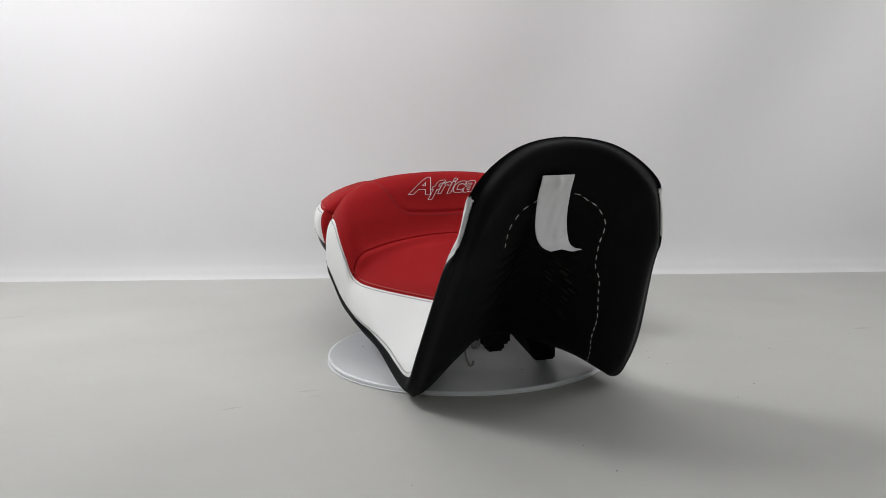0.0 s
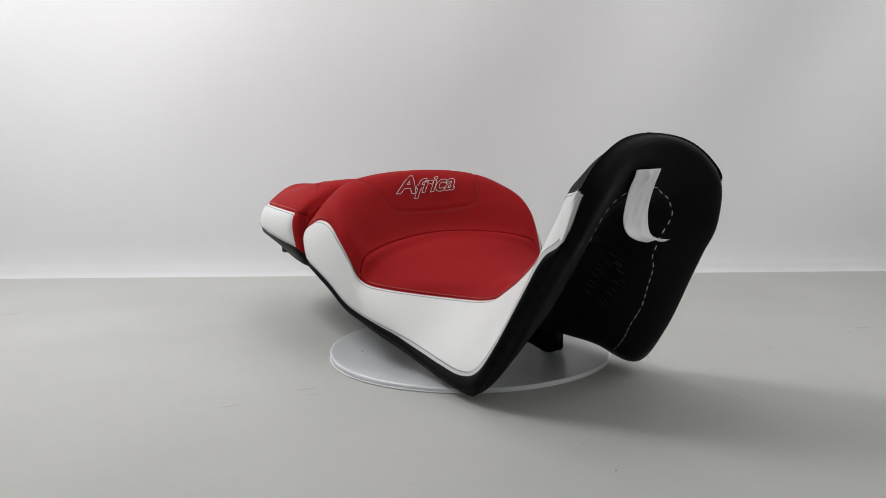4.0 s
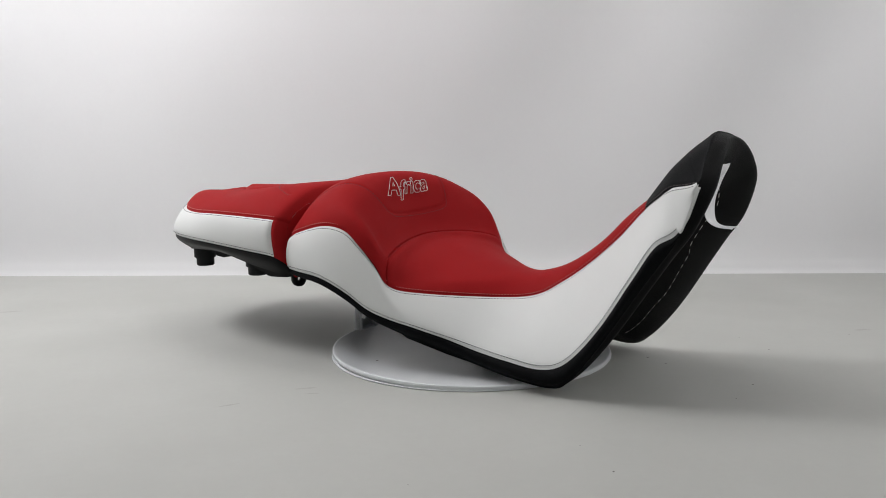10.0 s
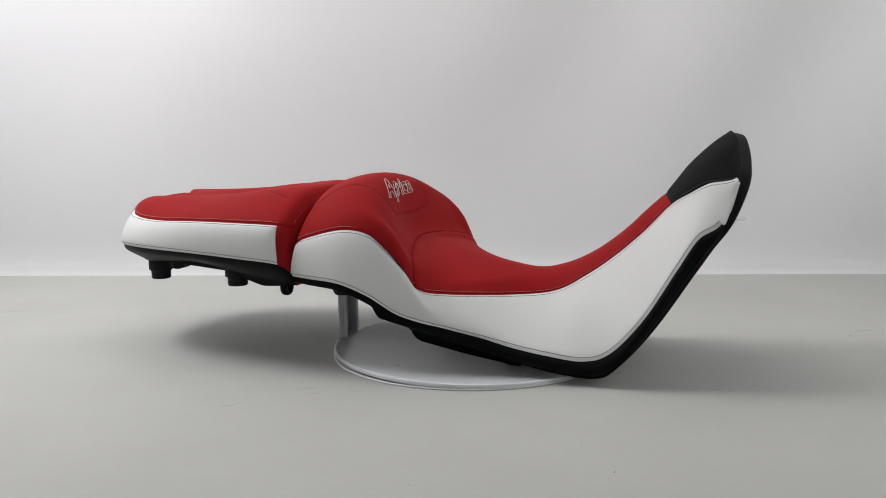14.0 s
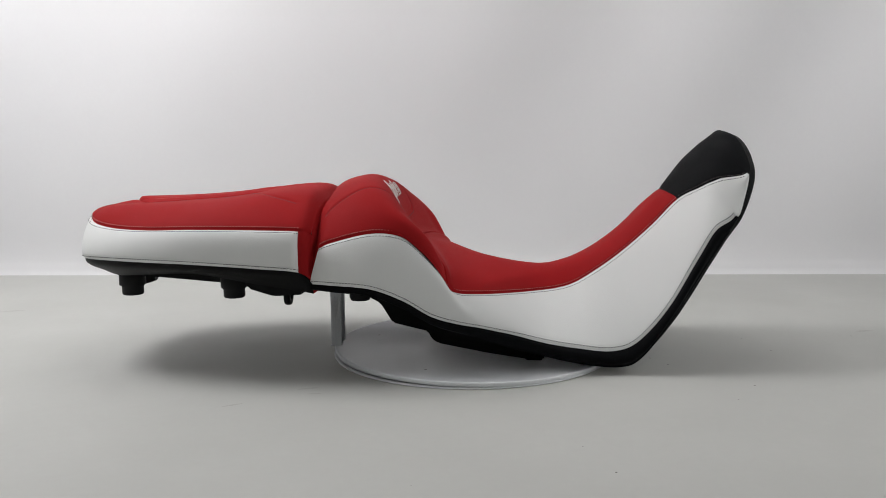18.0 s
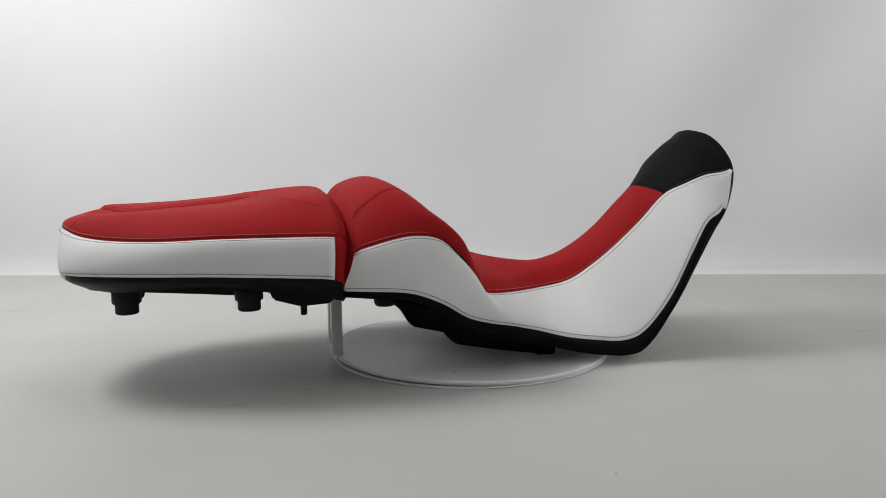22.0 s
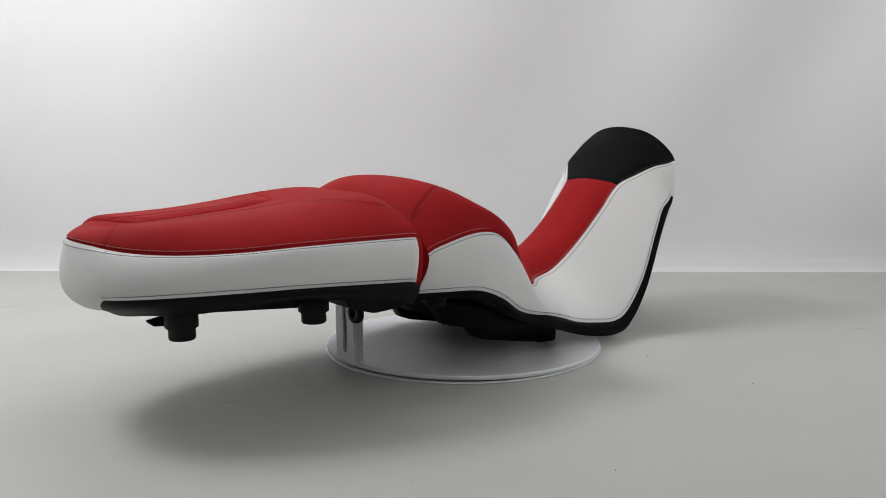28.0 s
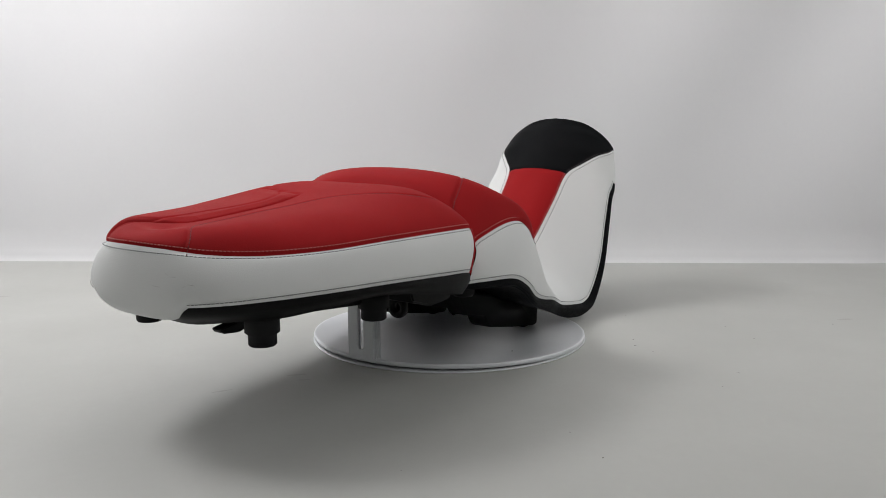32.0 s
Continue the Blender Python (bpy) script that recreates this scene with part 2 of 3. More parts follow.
# ---- studio ----
def studio():
    """A white photo booth: seamless sheet on floor and back, side sheets, ceiling; a dim room shell, added unseen
    behind the camera, sets the bounce light.
    """
    slope, y_back = -0.0445, 0.5655
    bm = bmesh.new()
    box(bm, (-3.2, -4.2, FLOOR - 0.05), (3.2, 0.75, FLOOR))
    tagged(part("floor", bm, FLOORING, None, flat=True), "matt off-white studio floor with faint scuffs", "floor", kind="structure")
    turn = Matrix.Translation((0, y_back, 0)) @ Matrix.Rotation(math.atan(slope), 4, "Z")
    # back sheet with a short cove at its foot
    prof = [(0.020, FLOOR - 0.003), (0.0235, FLOOR + 0.0012), (0.0265, FLOOR + 0.005), (0.029, FLOOR + 0.012), (0.032, FLOOR + 0.022), (0.0355, FLOOR + 0.030)]
    prof += [(0.036 + 0.001 * k, FLOOR + 0.03 + 0.04 * k) for k in range(1, 38)]
    rows = []
    for y, z in prof:
        row = []
        for i in range(161):
            x = -1.25 + 2.4 * i / 160
            up = min(1, max(0, z - 0.03) * 2.5)
            lean = x - 0.46 * z
            fold = 0.012 * math.sin(lean * 4.0 + 0.4) + 0.018 * math.sin(lean * 13.4 + 1.0) * min(0.9, max(0.10, x + 0.2))
            gap = min(1, max(0, (x - 0.80) / 0.06))
            gap = 0.006 * gap * gap * (3 - 2 * gap) * math.exp(-(max(0, z) / 0.05) ** 2)
            row.append(turn @ Vector((x, y + fold * up + gap, z)))
        rows.append(row)
    back = turn.to_3x3() @ Vector((0, 0.05, 0))
    rows += [[p + back for p in rows[-1]], [p + back * 1.6 for p in rows[0]]]
    tagged(part("wall_back", grid_mesh(rows), BACKDROP, None), "white seamless backdrop wall, softly rippled", "wall", kind="structure")
    for name, lo, hi in (("wall_left", (-1.13, -0.9, FLOOR), (-1.08, 0.67, 1.5)), ("wall_right", (1.06, -0.9, FLOOR), (1.11, 0.67, 1.5))):
        bm = bmesh.new()
        box(bm, lo, hi)
        tagged(part(name, bm, BACKDROP, None, flat=True), "plain white side sheet of the photo booth", "wall", kind="structure")
    bm = bmesh.new()
    box(bm, (-1.13, -0.9, 1.5), (1.11, 0.70, 1.55))
    tagged(part("ceiling", bm, BACKDROP, None, flat=True), "plain white booth ceiling", "ceiling", kind="structure")
    # unseen shell added round the booth to hold down and bounce the light
    for name, lo, hi in (("room_wall_left", (-3.3, -4.2, FLOOR), (-3.2, 0.85, 2.6)), ("room_wall_right", (3.2, -4.2, FLOOR), (3.3, 0.85, 2.6)),
                         ("room_wall_front", (-3.3, -4.3, FLOOR), (3.3, -4.2, 2.6)), ("room_wall_back", (-3.3, 0.75, FLOOR), (3.3, 0.85, 2.6)), ("room_ceiling", (-3.3, -4.3, 2.6), (3.3, 0.85, 2.7))):
        bm = bmesh.new()
        box(bm, lo, hi)
        tagged(part(name, bm, ROOM, None, flat=True), "plain grey room shell out of view, added to set the bounce light", "ceiling" if "ceiling" in name else "wall", kind="structure")


studio()


def floor_marks():
    """Specks, short scuffs and a stain on the floor."""
    z = FLOOR + 0.0004
    bm = bmesh.new()
    for x, y, r in ((0.241, -0.045, 0.0017), (0.257, -0.075, 0.0015), (0.334, -0.166, 0.0015), (0.134, -0.415, 0.0014), (0.405, -0.012, 0.0014), (0.300, -0.216, 0.0010), (0.114, -0.353, 0.0008),
                    (-0.041, -0.440, 0.0008), (0.541, 0.063, 0.0014), (0.245, -0.015, 0.0012), (0.387, 0.052, 0.0013), (0.262, 0.121, 0.0010)):
        bmesh.ops.create_circle(bm, cap_ends=True, segments=7, radius=r, matrix=Matrix.Translation((x, y, z)) @ Matrix.Rotation(x * 9, 4, "Z") @ Matrix.Diagonal((1, 0.7, 1, 1)))
    z = FLOOR + 0.0001
    tagged(part("floor_specks", bm, SPECK, None, flat=True), "small dark specks on the floor", "specks", kind="stuff")
    bm = bmesh.new()
    for x, y, a, l, w in ((-0.173, -0.164, 0.25, 0.013, 0.0026), (-0.246, -0.223, 0.5, 0.012, 0.0020), (-0.148, 0.093, 0.2, 0.018, 0.0026), (-0.742, 0.275, 0.3, 0.028, 0.005),
                          (-0.163, -0.184, 0.1, 0.009, 0.0018), (-0.139, 0.073, 0.6, 0.012, 0.0022), (0.573, 0.093, 0.2, 0.014, 0.004)):
        bmesh.ops.create_circle(bm, cap_ends=True, segments=14, radius=1, matrix=Matrix.Translation((x, y, z)) @ Matrix.Rotation(a, 4, "Z") @ Matrix.Diagonal((l, w, 1, 1)))
    tagged(part("floor_scuffs", bm, DIRT, None, flat=True), "faint grey scuffs on the floor", "scuffs", kind="stuff")


floor_marks()

# ---- turntable ----
DISC_C = (0.0170, 0.0073)


def turntable():
    t = thing("display_turntable", "white painted steel turntable disc with a slotted upright bracket", "turntable")
    r = 0.1808
    rim = [(r - 0.0012, 0.0006), (r - 0.0003, 0.0002), (r, -0.0006), (r, -0.0040), (r - 0.0006, -0.0046), (r - 0.003, -0.0046), (r - 0.003, -0.0022), (0, -0.0022)]
    plate = lathe([(0, 0), (r - 0.0042, 0), (r - 0.0034, 0.0006)] + rim, 128)
    # the plate stands a little higher below the bracket, where the seat pulls it up
    bmesh.ops.transform(plate, verts=plate.verts, matrix=Matrix.Translation((*DISC_C, DISC_TOP)) @ Matrix.Rotation(0.016, 4, "Y"))
    part("plate", plate, PAINT, t, "thin white round steel plate with raised rim")
    part("base", lathe([(0, FLOOR + 0.0024), (r - 0.004, FLOOR + 0.0024), (r + 0.0004, FLOOR + 0.0020), (r + 0.0010, FLOOR + 0.0012), (r + 0.0004, FLOOR + 0.0003), (r - 0.002, FLOOR), (0, FLOOR)], 128, (*DISC_C, 0)), PAINT, t, "flat white base ring")
    for x, y, a, l, w in ((0.095, -0.060, 0.4, 0.0030, 0.0013), (0.060, 0.095, 1.1, 0.0022, 0.0010), (-0.040, -0.120, 0.1, 0.0018, 0.0012), (0.130, 0.040, 2.0, 0.0020, 0.0009), (-0.110, 0.050, 0.7, 0.0016, 0.0010)):
        bm = bmesh.new()
        bmesh.ops.create_circle(bm, cap_ends=True, segments=8, radius=1, matrix=Matrix.Translation((x, y, DISC_TOP + 0.0005 - 0.016 * (x - DISC_C[0]))) @ Matrix.Rotation(a, 4, "Z") @ Matrix.Diagonal((l, w, 1, 1)))
        part("paint_chip", bm, SPECK, t, "small dark chip in the paint", flat=True)
    # upright: a folded channel, its slotted web towards the tail
    x0, yc, w, d, top = -0.168, 0.013, 0.037, 0.0130, 0.117
    th, z0, half = 0.0022, DISC_TOP + 0.0028, 0.0042
    bm = bmesh.new()
    slot = [(yc + half * math.cos(a), 0.030 + half * math.sin(a)) for a in spread(-math.pi, 0, 10)] + [(yc + half * math.cos(a), 0.100 + half * math.sin(a)) for a in spread(0, math.pi, 10)]
    k = len(slot)
    ring = []
    for i, (y, z) in enumerate(slot):
        dy, dz = y - yc, z - 0.065
        s = min((w / 2) / max(abs(dy), 1e-6), ((top - 0.065) if dz > 0 else (0.065 - z0)) / max(abs(dz), 1e-6))
        ring.append((yc + dy * s, 0.065 + dz * s))
    corners = [(yc - w / 2, z0), (yc + w / 2, z0), (yc + w / 2, top), (yc - w / 2, top)]
    for c in corners:
        j = min(range(k), key=lambda i: (ring[i][0] - c[0]) ** 2 + (ring[i][1] - c[1]) ** 2)
        ring[j] = c
    loops = [[bm.verts.new((x, y, z)) for y, z in pts] for x, pts in ((x0, slot), (x0, ring), (x0 + th, ring), (x0 + th, slot))]
    for a in range(4):
        for i in range(k):
            j = (i + 1) % k
            bm.faces.new((loops[a][i], loops[a][j], loops[(a + 1) % 4][j], loops[(a + 1) % 4][i]))
    bmesh.ops.recalc_face_normals(bm, faces=bm.faces)
    part("web", bm, PAINT, t, "slotted white steel web", flat=True)
    for y in (yc - w / 2 - 0.0002, yc + w / 2 - th + 0.0002):
        bm = bmesh.new()
        box(bm, (x0 + 0.0004, y, z0), (x0 + d, y + th, top), 0.0005)
        part("flange", bm, PAINT, t, flat=True)
    bm = bmesh.new()
    box(bm, (x0 + d - 0.001, yc + w / 2 - th - 0.006, z0), (x0 + d + 0.001, yc + w / 2 - 0.001, top - 0.004), 0.0004)
    part("lip", bm, PAINT, t, flat=True)
    for y in (yc - w / 2 - 0.0016, yc + w / 2 + 0.0002):
        for x, wide in ((x0 + 0.0025, 0.0022), (x0 + 0.0062, 0.0016), (x0 + d - 0.0030, 0.0030)):
            bm = bmesh.new()
            box(bm, (x, y, z0 + 0.001), (x + wide, y + 0.0014, top - 0.002), 0.0004)
            part("flange_bead", bm, PAINT, t, flat=True)
    bm = bmesh.new()
    box(bm, (x0 - 0.001, yc - w / 2 - 0.002, z0 - 0.001), (x0 + d + 0.001, yc + w / 2 + 0.002, z0 + 0.0010), 0.0006)
    part("foot_plate", bm, PAINT, t, flat=True)
    return t


TURNTABLE = turntable()

# ---- rider's seat: control curves from the tail end to the nose ----
RC = [(-.160, 0, .212), (-.146, 0, .2295), (-.112, 0, .2372), (-.088, 0, .2245), (-.071, 0, .192), (-.050, 0, .158), (-.014, 0, .147), (.038, 0, .1295),
      (.100, 0, .119), (.138, 0, .1245), (.174, 0, .1405), (.210, 0, .1665), (.243, 0, .198), (.261, 0, .2155), (.275, 0, .233), (.288, 0, .250), (.306, 0, .268),
      (.319, 0, .279), (.329, 0, .286), (.334, 0, .2895)]
RM = [(-.162, .088, .201), (-.146, .092, .217), (-.109, .105, .2250), (-.077, .113, .213), (-.051, .114, .184), (-.031, .108, .150), (-.004, .096, .132), (.036, .074, .119),
      (.100, .034, .1135), (.138, .027, .1195), (.173, .026, .1360), (.209, .026, .1620), (.241, .026, .1935), (.264, .027, .2135), (.281, .037, .2305), (.300, .049, .248), (.324, .058, .264),
      (.333, .045, .276), (.334, .026, .286), (.3345, 0, .2893)]
RT = [(-.160, .145, .163), (-.146, .147, .169), (-.100, .1530, .180), (-.0655, .1540, .1765), (-.042, .1525, .158), (-.0225, .148, .135), (-.007, .140, .111), (.026, .121, .1035),
      (.088, .066, .096), (.136, .049, .100), (.171, .047, .1185), (.205, .046, .143), (.239, .047, .1735), (.270, .050, .2065), (.291, .066, .2210), (.311, .082, .2325), (.3415, .0935, .2405),
      (.3435, .074, .2645), (.3400, .042, .2830), (.3350, 0, .289)]
RB = [(-.173, .140, .121), (-.146, .153, .1215), (-.100, .1635, .119), (-.063, .1620, .105), (-.031, .157, .0855), (-.001, .154, .0765), (.030, .150, .071), (.066, .138, .061),
      (.103, .128, .0495), (.140, .126, .0430), (.179, .125, .0390), (.210, .1215, .049), (.246, .1190, .088), (.278, .1120, .141), (.3015, .1075, .1780), (.3275, .1035, .192), (.3424, .0935, .2385),
      (.3440, .0742, .263), (.3406, .0421, .2820), (.3354, 0, .2885)]
RE = [(-.172, .134, .112), (-.146, .146, .111), (-.100, .156, .107), (-.063, .155, .092), (-.031, .151, .072), (-.001, .145, .060), (.030, .141, .051), (.066, .131, .039),
      (.103, .124, .027), (.143, .120, .017), (.190, .117, .0115), (.216, .121, .023), (.250, .1190, .066), (.292, .1105, .130), (.3110, .1065, .158), (.3285, .1030, .187), (.3426, .0932, .236),
      (.3444, .0740, .2615), (.3411, .0422, .281), (.3358, 0, .288)]
# rolled rim, flap and inner lining, down to the centre line underneath
RR = [(-.160, .112, .113), (-.140, .124, .111), (-.098, .134, .106), (-.061, .134, .092), (-.029, .131, .073), (.001, .128, .061), (.031, .126, .053), (.067, .117, .042),
      (.104, .111, .032), (.146, .106, .025), (.196, .102, .022), (.224, .104, .034), (.260, .103, .074), (.300, .094, .134), (.3185, .090, .162), (.339, .087, .191), (.3545, .076, .229),
      (.3560, .058, .254), (.3530, .032, .272), (.3505, 0, .278)]
RS = [(-.150, .070, .114), (-.135, .075, .112), (-.095, .080, .106), (-.058, .080, .094), (-.026, .078, .078), (.004, .076, .066), (.034, .076, .058), (.070, .072, .050),
      (.108, .070, .044), (.150, .068, .040), (.186, .064, .048), (.215, .058, .070), (.243, .052, .100), (.270, .048, .138), (.286, .0465, .161), (.300, .045, .182), (.316, .042, .208),
      (.322, .033, .222), (.325, .018, .230), (.326, 0, .232)]
RU = [(-.145, 0, .116), (-.130, 0, .114), (-.092, 0, .108), (-.056, 0, .098), (-.024, 0, .084), (.006, 0, .074), (.036, 0, .066), (.072, 0, .058),
      (.110, 0, .056), (.145, 0, .062), (.172, 0, .084), (.196, 0, .112), (.222, 0, .142), (.246, 0, .168), (.258, 0, .181), (.270, 0, .192), (.287, 0, .208),
      (.302, 0, .219), (.313, 0, .226), (.320, 0, .230)]

# the lower seam lies close to the edge
RB = [p if i > 14 else tuple(a + 0.2 * (b - a) for a, b in zip(p, q)) for i, (p, q) in enumerate(zip(RB, RE))]
RIDER = Loft(RC, RM, RT, RB, RE)
RIDER_UNDER = Loft(RU, RS, RR, RE)
NOSE = 13.0
SEAT_Y = 0.0066         # the seat's middle lies this far beside the turning axis


def crease(u, w, p):
    """The sharp fold where the cushion meets the backrest, with the cushion rolled up in front of it."""
    c = 5.05 + 0.85 * (abs(w) / 2) ** 3
    d = u - c
    fold = -0.0025 * math.exp(-(d / 0.035) ** 2)
    roll = 0.0034 * math.exp(-((d - 0.24) / 0.24) ** 2) * max(0.0, 1 - (abs(w) / 2) ** 4)
    return fold + roll


def round_nose(u, w, p):
    return 0.0006 * math.sin(math.pi * min(1, abs(w) / 2)) ** 2 * math.sin(math.pi * min(1, max(0, (u - NOSE) / 5.8))) ** 2


def pleats(u, w, p):
    """Gathers of the lining inside the nose."""
    along = math.exp(-((u - 13.2) / 1.5) ** 2) * math.exp(-((abs(w) - 0.6) / 0.42) ** 2)
    return 0.0016 * along * (math.sin(11 * u + 3 * w) + 0.6 * math.sin(23 * u - 7 * w))


def nose_edge(u):
    return 2 + 2 * min(1, max(0, (u - 15.9) / 0.15))


def lettering(parent):
    """The embroidered word on the backrest, drawn as an outline of thread."""
    letters, left = [], 0.0
    for ch, size, drop, gap in (("A", 1.02, 0.0, -0.08), ("f", 1.05, -0.20, -0.07), ("r", 0.90, 0.02, -0.03), ("i", 0.90, 0.02, 0.0), ("c", 0.90, 0.02, 0.0), ("a", 0.90, 0.02, 0.0)):
        cu = bpy.data.curves.new("word", "FONT")
        cu.body, cu.size, cu.offset = ch, size, 0.035 if ch == "A" else 0.02
        cu.fill_mode, cu.bevel_depth, cu.bevel_resolution, cu.resolution_u = "NONE", 0.0095, 1, 6
        ob = new("word", cu)
        bpy.context.view_layer.update()
        me = bpy.data.meshes.new_from_object(ob.evaluated_get(bpy.context.evaluated_depsgraph_get()))
        bpy.data.objects.remove(ob)
        fine = bmesh.new()
        fine.from_mesh(me)
        for _ in range(4):
            bmesh.ops.subdivide_edges(fine, edges=[e for e in fine.edges if e.calc_length() > 0.07], cuts=1, use_grid_fill=True)
        fine.to_mesh(me)
        fine.free()
        co = np.empty(len(me.vertices) * 3)
        me.vertices.foreach_get("co", co)
        co = co.reshape(-1, 3)
        co[:, 0] += left - co[:, 0].min()
        left = co[:, 0].max() + gap
        co[:, 1] += drop
        co[:, 0] += 0.62 * co[:, 1]
        letters.append((me, co))
    every = np.vstack([co for me, co in letters])
    lo, hi = every.min(0), every.max(0)
    scale = 0.101 / (hi[0] - lo[0])
    tall = 0.95
    L = RIDER
    step = 0.004
    base = {}

    def place(a, b):
        """(u, w) of the surface at a across and b up the backrest."""
        i, j = math.floor(a / step), math.floor(b / step)
        q = []
        for k in ((i, j), (i + 1, j), (i, j + 1), (i + 1, j + 1)):
            if k not in base:
                base[k] = np.array(L.nearest((-0.0810 - 0.45 * k[1] * step, k[0] * step, 0.2075 + 0.85 * k[1] * step)))
            q.append(base[k])
        f, g = a / step - i, b / step - j
        return (q[0] * (1 - f) + q[1] * f) * (1 - g) + (q[2] * (1 - f) + q[3] * f) * g

    word = bmesh.new()
    for me, co in letters:
        for v, (x, y, z) in zip(me.vertices, co):
            u, w = place(-0.0525 + (x - lo[0]) * scale, y * scale * tall)
            v.co = L.at(u, w) + L.normal(u, w) * (0.0005 + z * scale)
        word.from_mesh(me)
        bpy.data.meshes.remove(me)
    part("embroidered_word", word, WHITE_THREAD, parent, "white outline embroidery reading Africa")


BACK_SEAM = [(-.160, .116, .200), (-.146, .110, .209), (-.120, .1, .2175), (-.098, .088, .219), (-.084, .078, .207), (-.0735, .068, .190), (-.070, .058, .185), (-.069, .03, .1845), (-.069, 0, .1845)]


def rider_seat():
    s = thing("rider_seat", "red, white and black leather motorcycle rider seat, nose raised", "motorcycle seat", "two-piece motorcycle seat")
    L = RIDER
    half = curve_through(BACK_SEAM)
    seam = half + mirror(half)[::-1][1:]
    seam, seam_n = on_surface(L, resample(seam, 0.004))
    sink = groove([seam], 0.0020, 0.0017)

    def relief(u, w, p):
        horn = (0.0085 if w < 0 else 0.0060) * math.exp(-((abs(w) - 1.6) / 0.33) ** 2) * math.exp(-((u - 4.2) / 1.3) ** 2)
        return crease(u, w, p) + (sink(u, w, p) if u < 5 else 0.0) + horn

    top = part("top_panel", grid_mesh(L.panel(0, NOSE, -2, 2, 0, 170, "abd", lift_at=relief, us=spread(0, 4.7, 110) + spread(4.7, 6.3, 130)[1:] + spread(6.3, NOSE, 130)[1:])), RED, s, "red grained leather seat top with backrest hump")
    part("nose_panel", grid_mesh(L.panel(NOSE, 19, lambda u: -nose_edge(u), nose_edge, 90, 56, "abc", lift_at=round_nose, flat_from=15.95)), BLACK, s, "black leather nose cover")
    sides = []
    for sg in (-1, 1):
        hem = lambda u: sg * (3 + min(1, max(0, (u - 14.98) / 0.14)))
        us = sorted(set(spread(0, 14.6, 210) + spread(14.6, 16.0, 40)))
        rows = []
        for r, u in zip(L.panel(0, 16.0, sg * 2, hem, 0, 20, "ab", 0.0012, flat_from=15.1, us=us), us):
            f = min(1, max(0, (u - 15.10) / 0.30))
            f = f * f * (3 - 2 * f)
            rim = [RIDER_UNDER.at(u, sg * (3 - 0.13 * f * k)) + Vector((0.0007, sg * 0.0006, 0)) * f for k in spread(0.12, 1, 8)] if f > 0 else [r[-1]] * 9
            rows.append(r + rim)
        panel = part("side_panel", grid_mesh(rows), WHITE, s, "white leather side panel, folded round the nose rim")
        sides.append(panel)
        part("lower_band", grid_mesh(L.panel(0, 15.12, sg * 3, sg * 4, 150, 8, "a", flat_from=15.1)), BLACK, s, "black leather lower edge band")
        rows = [r for r, u in zip(rows, us) if u > 15.2]
        hem_row = [r[-3] + Vector((0.0003, 0, 0)) for r in rows]
        part("stitching", stitches(hem_row, [Vector((1, 0, 0))] * len(hem_row), 0.0034, 0.0023, 0.0004), GREY_THREAD, panel, "grey thread stitches")
    lining = part("underside_lining", grid_mesh(RIDER_UNDER.panel(0, 19, -3, 3, 190, 60, lift_at=pleats)), LINING, s, "black inner lining of the hollow nose")
    # rear closing panel
    ring = [L.at(0, w) for w in spread(-4, 4, 48)] + [RIDER_UNDER.at(0, w) for w in spread(3, -3, 30)[1:-1]]
    mid = sum(ring, Vector()) / len(ring)
    rows = [[p + (mid - p) * k + Vector((-b, 0, 0)) for p in ring] for k, b in ((0, 0), (0.05, 0.004), (0.15, 0.006), (0.5, 0.006), (1, 0.006))]
    part("rear_panel", grid_mesh(rows, close=True), RED, s, "red rear face")
    # stitching along the seams
    us = spread(0.1, 15.8, 440)
    un = spread(0.1, NOSE, 380)
    for sg, side in zip((-1, 1), sides):
        a, n = seam_row(L, un, lambda u: sg * 2, -sg * 0.0040)
        part("stitching", stitches(a, n, 0.0036, 0.0023, 0.00052), RED_THREAD, top, "pale pink thread stitches")
        a, n = seam_row(L, us, lambda u: sg * 2, sg * 0.0036, 0.0004)
        part("stitching", stitches(a, n, 0.0037, 0.0027, 0.00042), GREY_THREAD, side, "grey thread stitches")
        a, n = seam_row(L, spread(0.1, 14.9, 420), lambda u: sg * 3, -sg * 0.0036, 0.0004)
        part("stitching", stitches(a, n, 0.0037, 0.0027, 0.00042), GREY_THREAD, side, "grey thread stitches")
    below = [p + Vector((0.0022, 0, -0.0045)) for p in seam]
    a, n = on_surface(L, below)
    part("stitching", stitches(a, n, 0.0038, 0.0024, 0.00050), SHADED_PINK_THREAD, top, "pink thread stitches, coloured darker as in shade")
    a, n = seam_row(L, spread(13.15, 15.9, 90), lambda u: -1.93, 0.0)
    b, m = seam_row(L, spread(13.15, 15.9, 90), lambda u: 1.93, 0.0)
    for pts, nor in ((a, n), (b, m)):
        part("stitching", stitches(pts, nor, 0.0042, 0.0030, 0.0004), DARK_THREAD, s)
    # tacking stitches round the flap inside the nose
    for sg in (-1, 1):
        a, n = seam_row(RIDER_UNDER, spread(10.2 if sg > 0 else 15.2, 18.9, 220), lambda u: sg * (1.12 + 0.09 * max(0.0, 14.6 - u) + 0.03 * math.sin(2.1 * u) + 0.012 * math.sin(5.3 * u)), 0.0)
        n = [-v if v.x < 0 else v for v in n]
        a = [p + v * 0.0008 for p, v in zip(a, n)]
        part("tacking", stitches(a, n, 0.0115, 0.0062, 0.0004), WHITE_THREAD, lining, "loose white tacking stitches")
    # staples that hold the cover
    bm = bmesh.new()
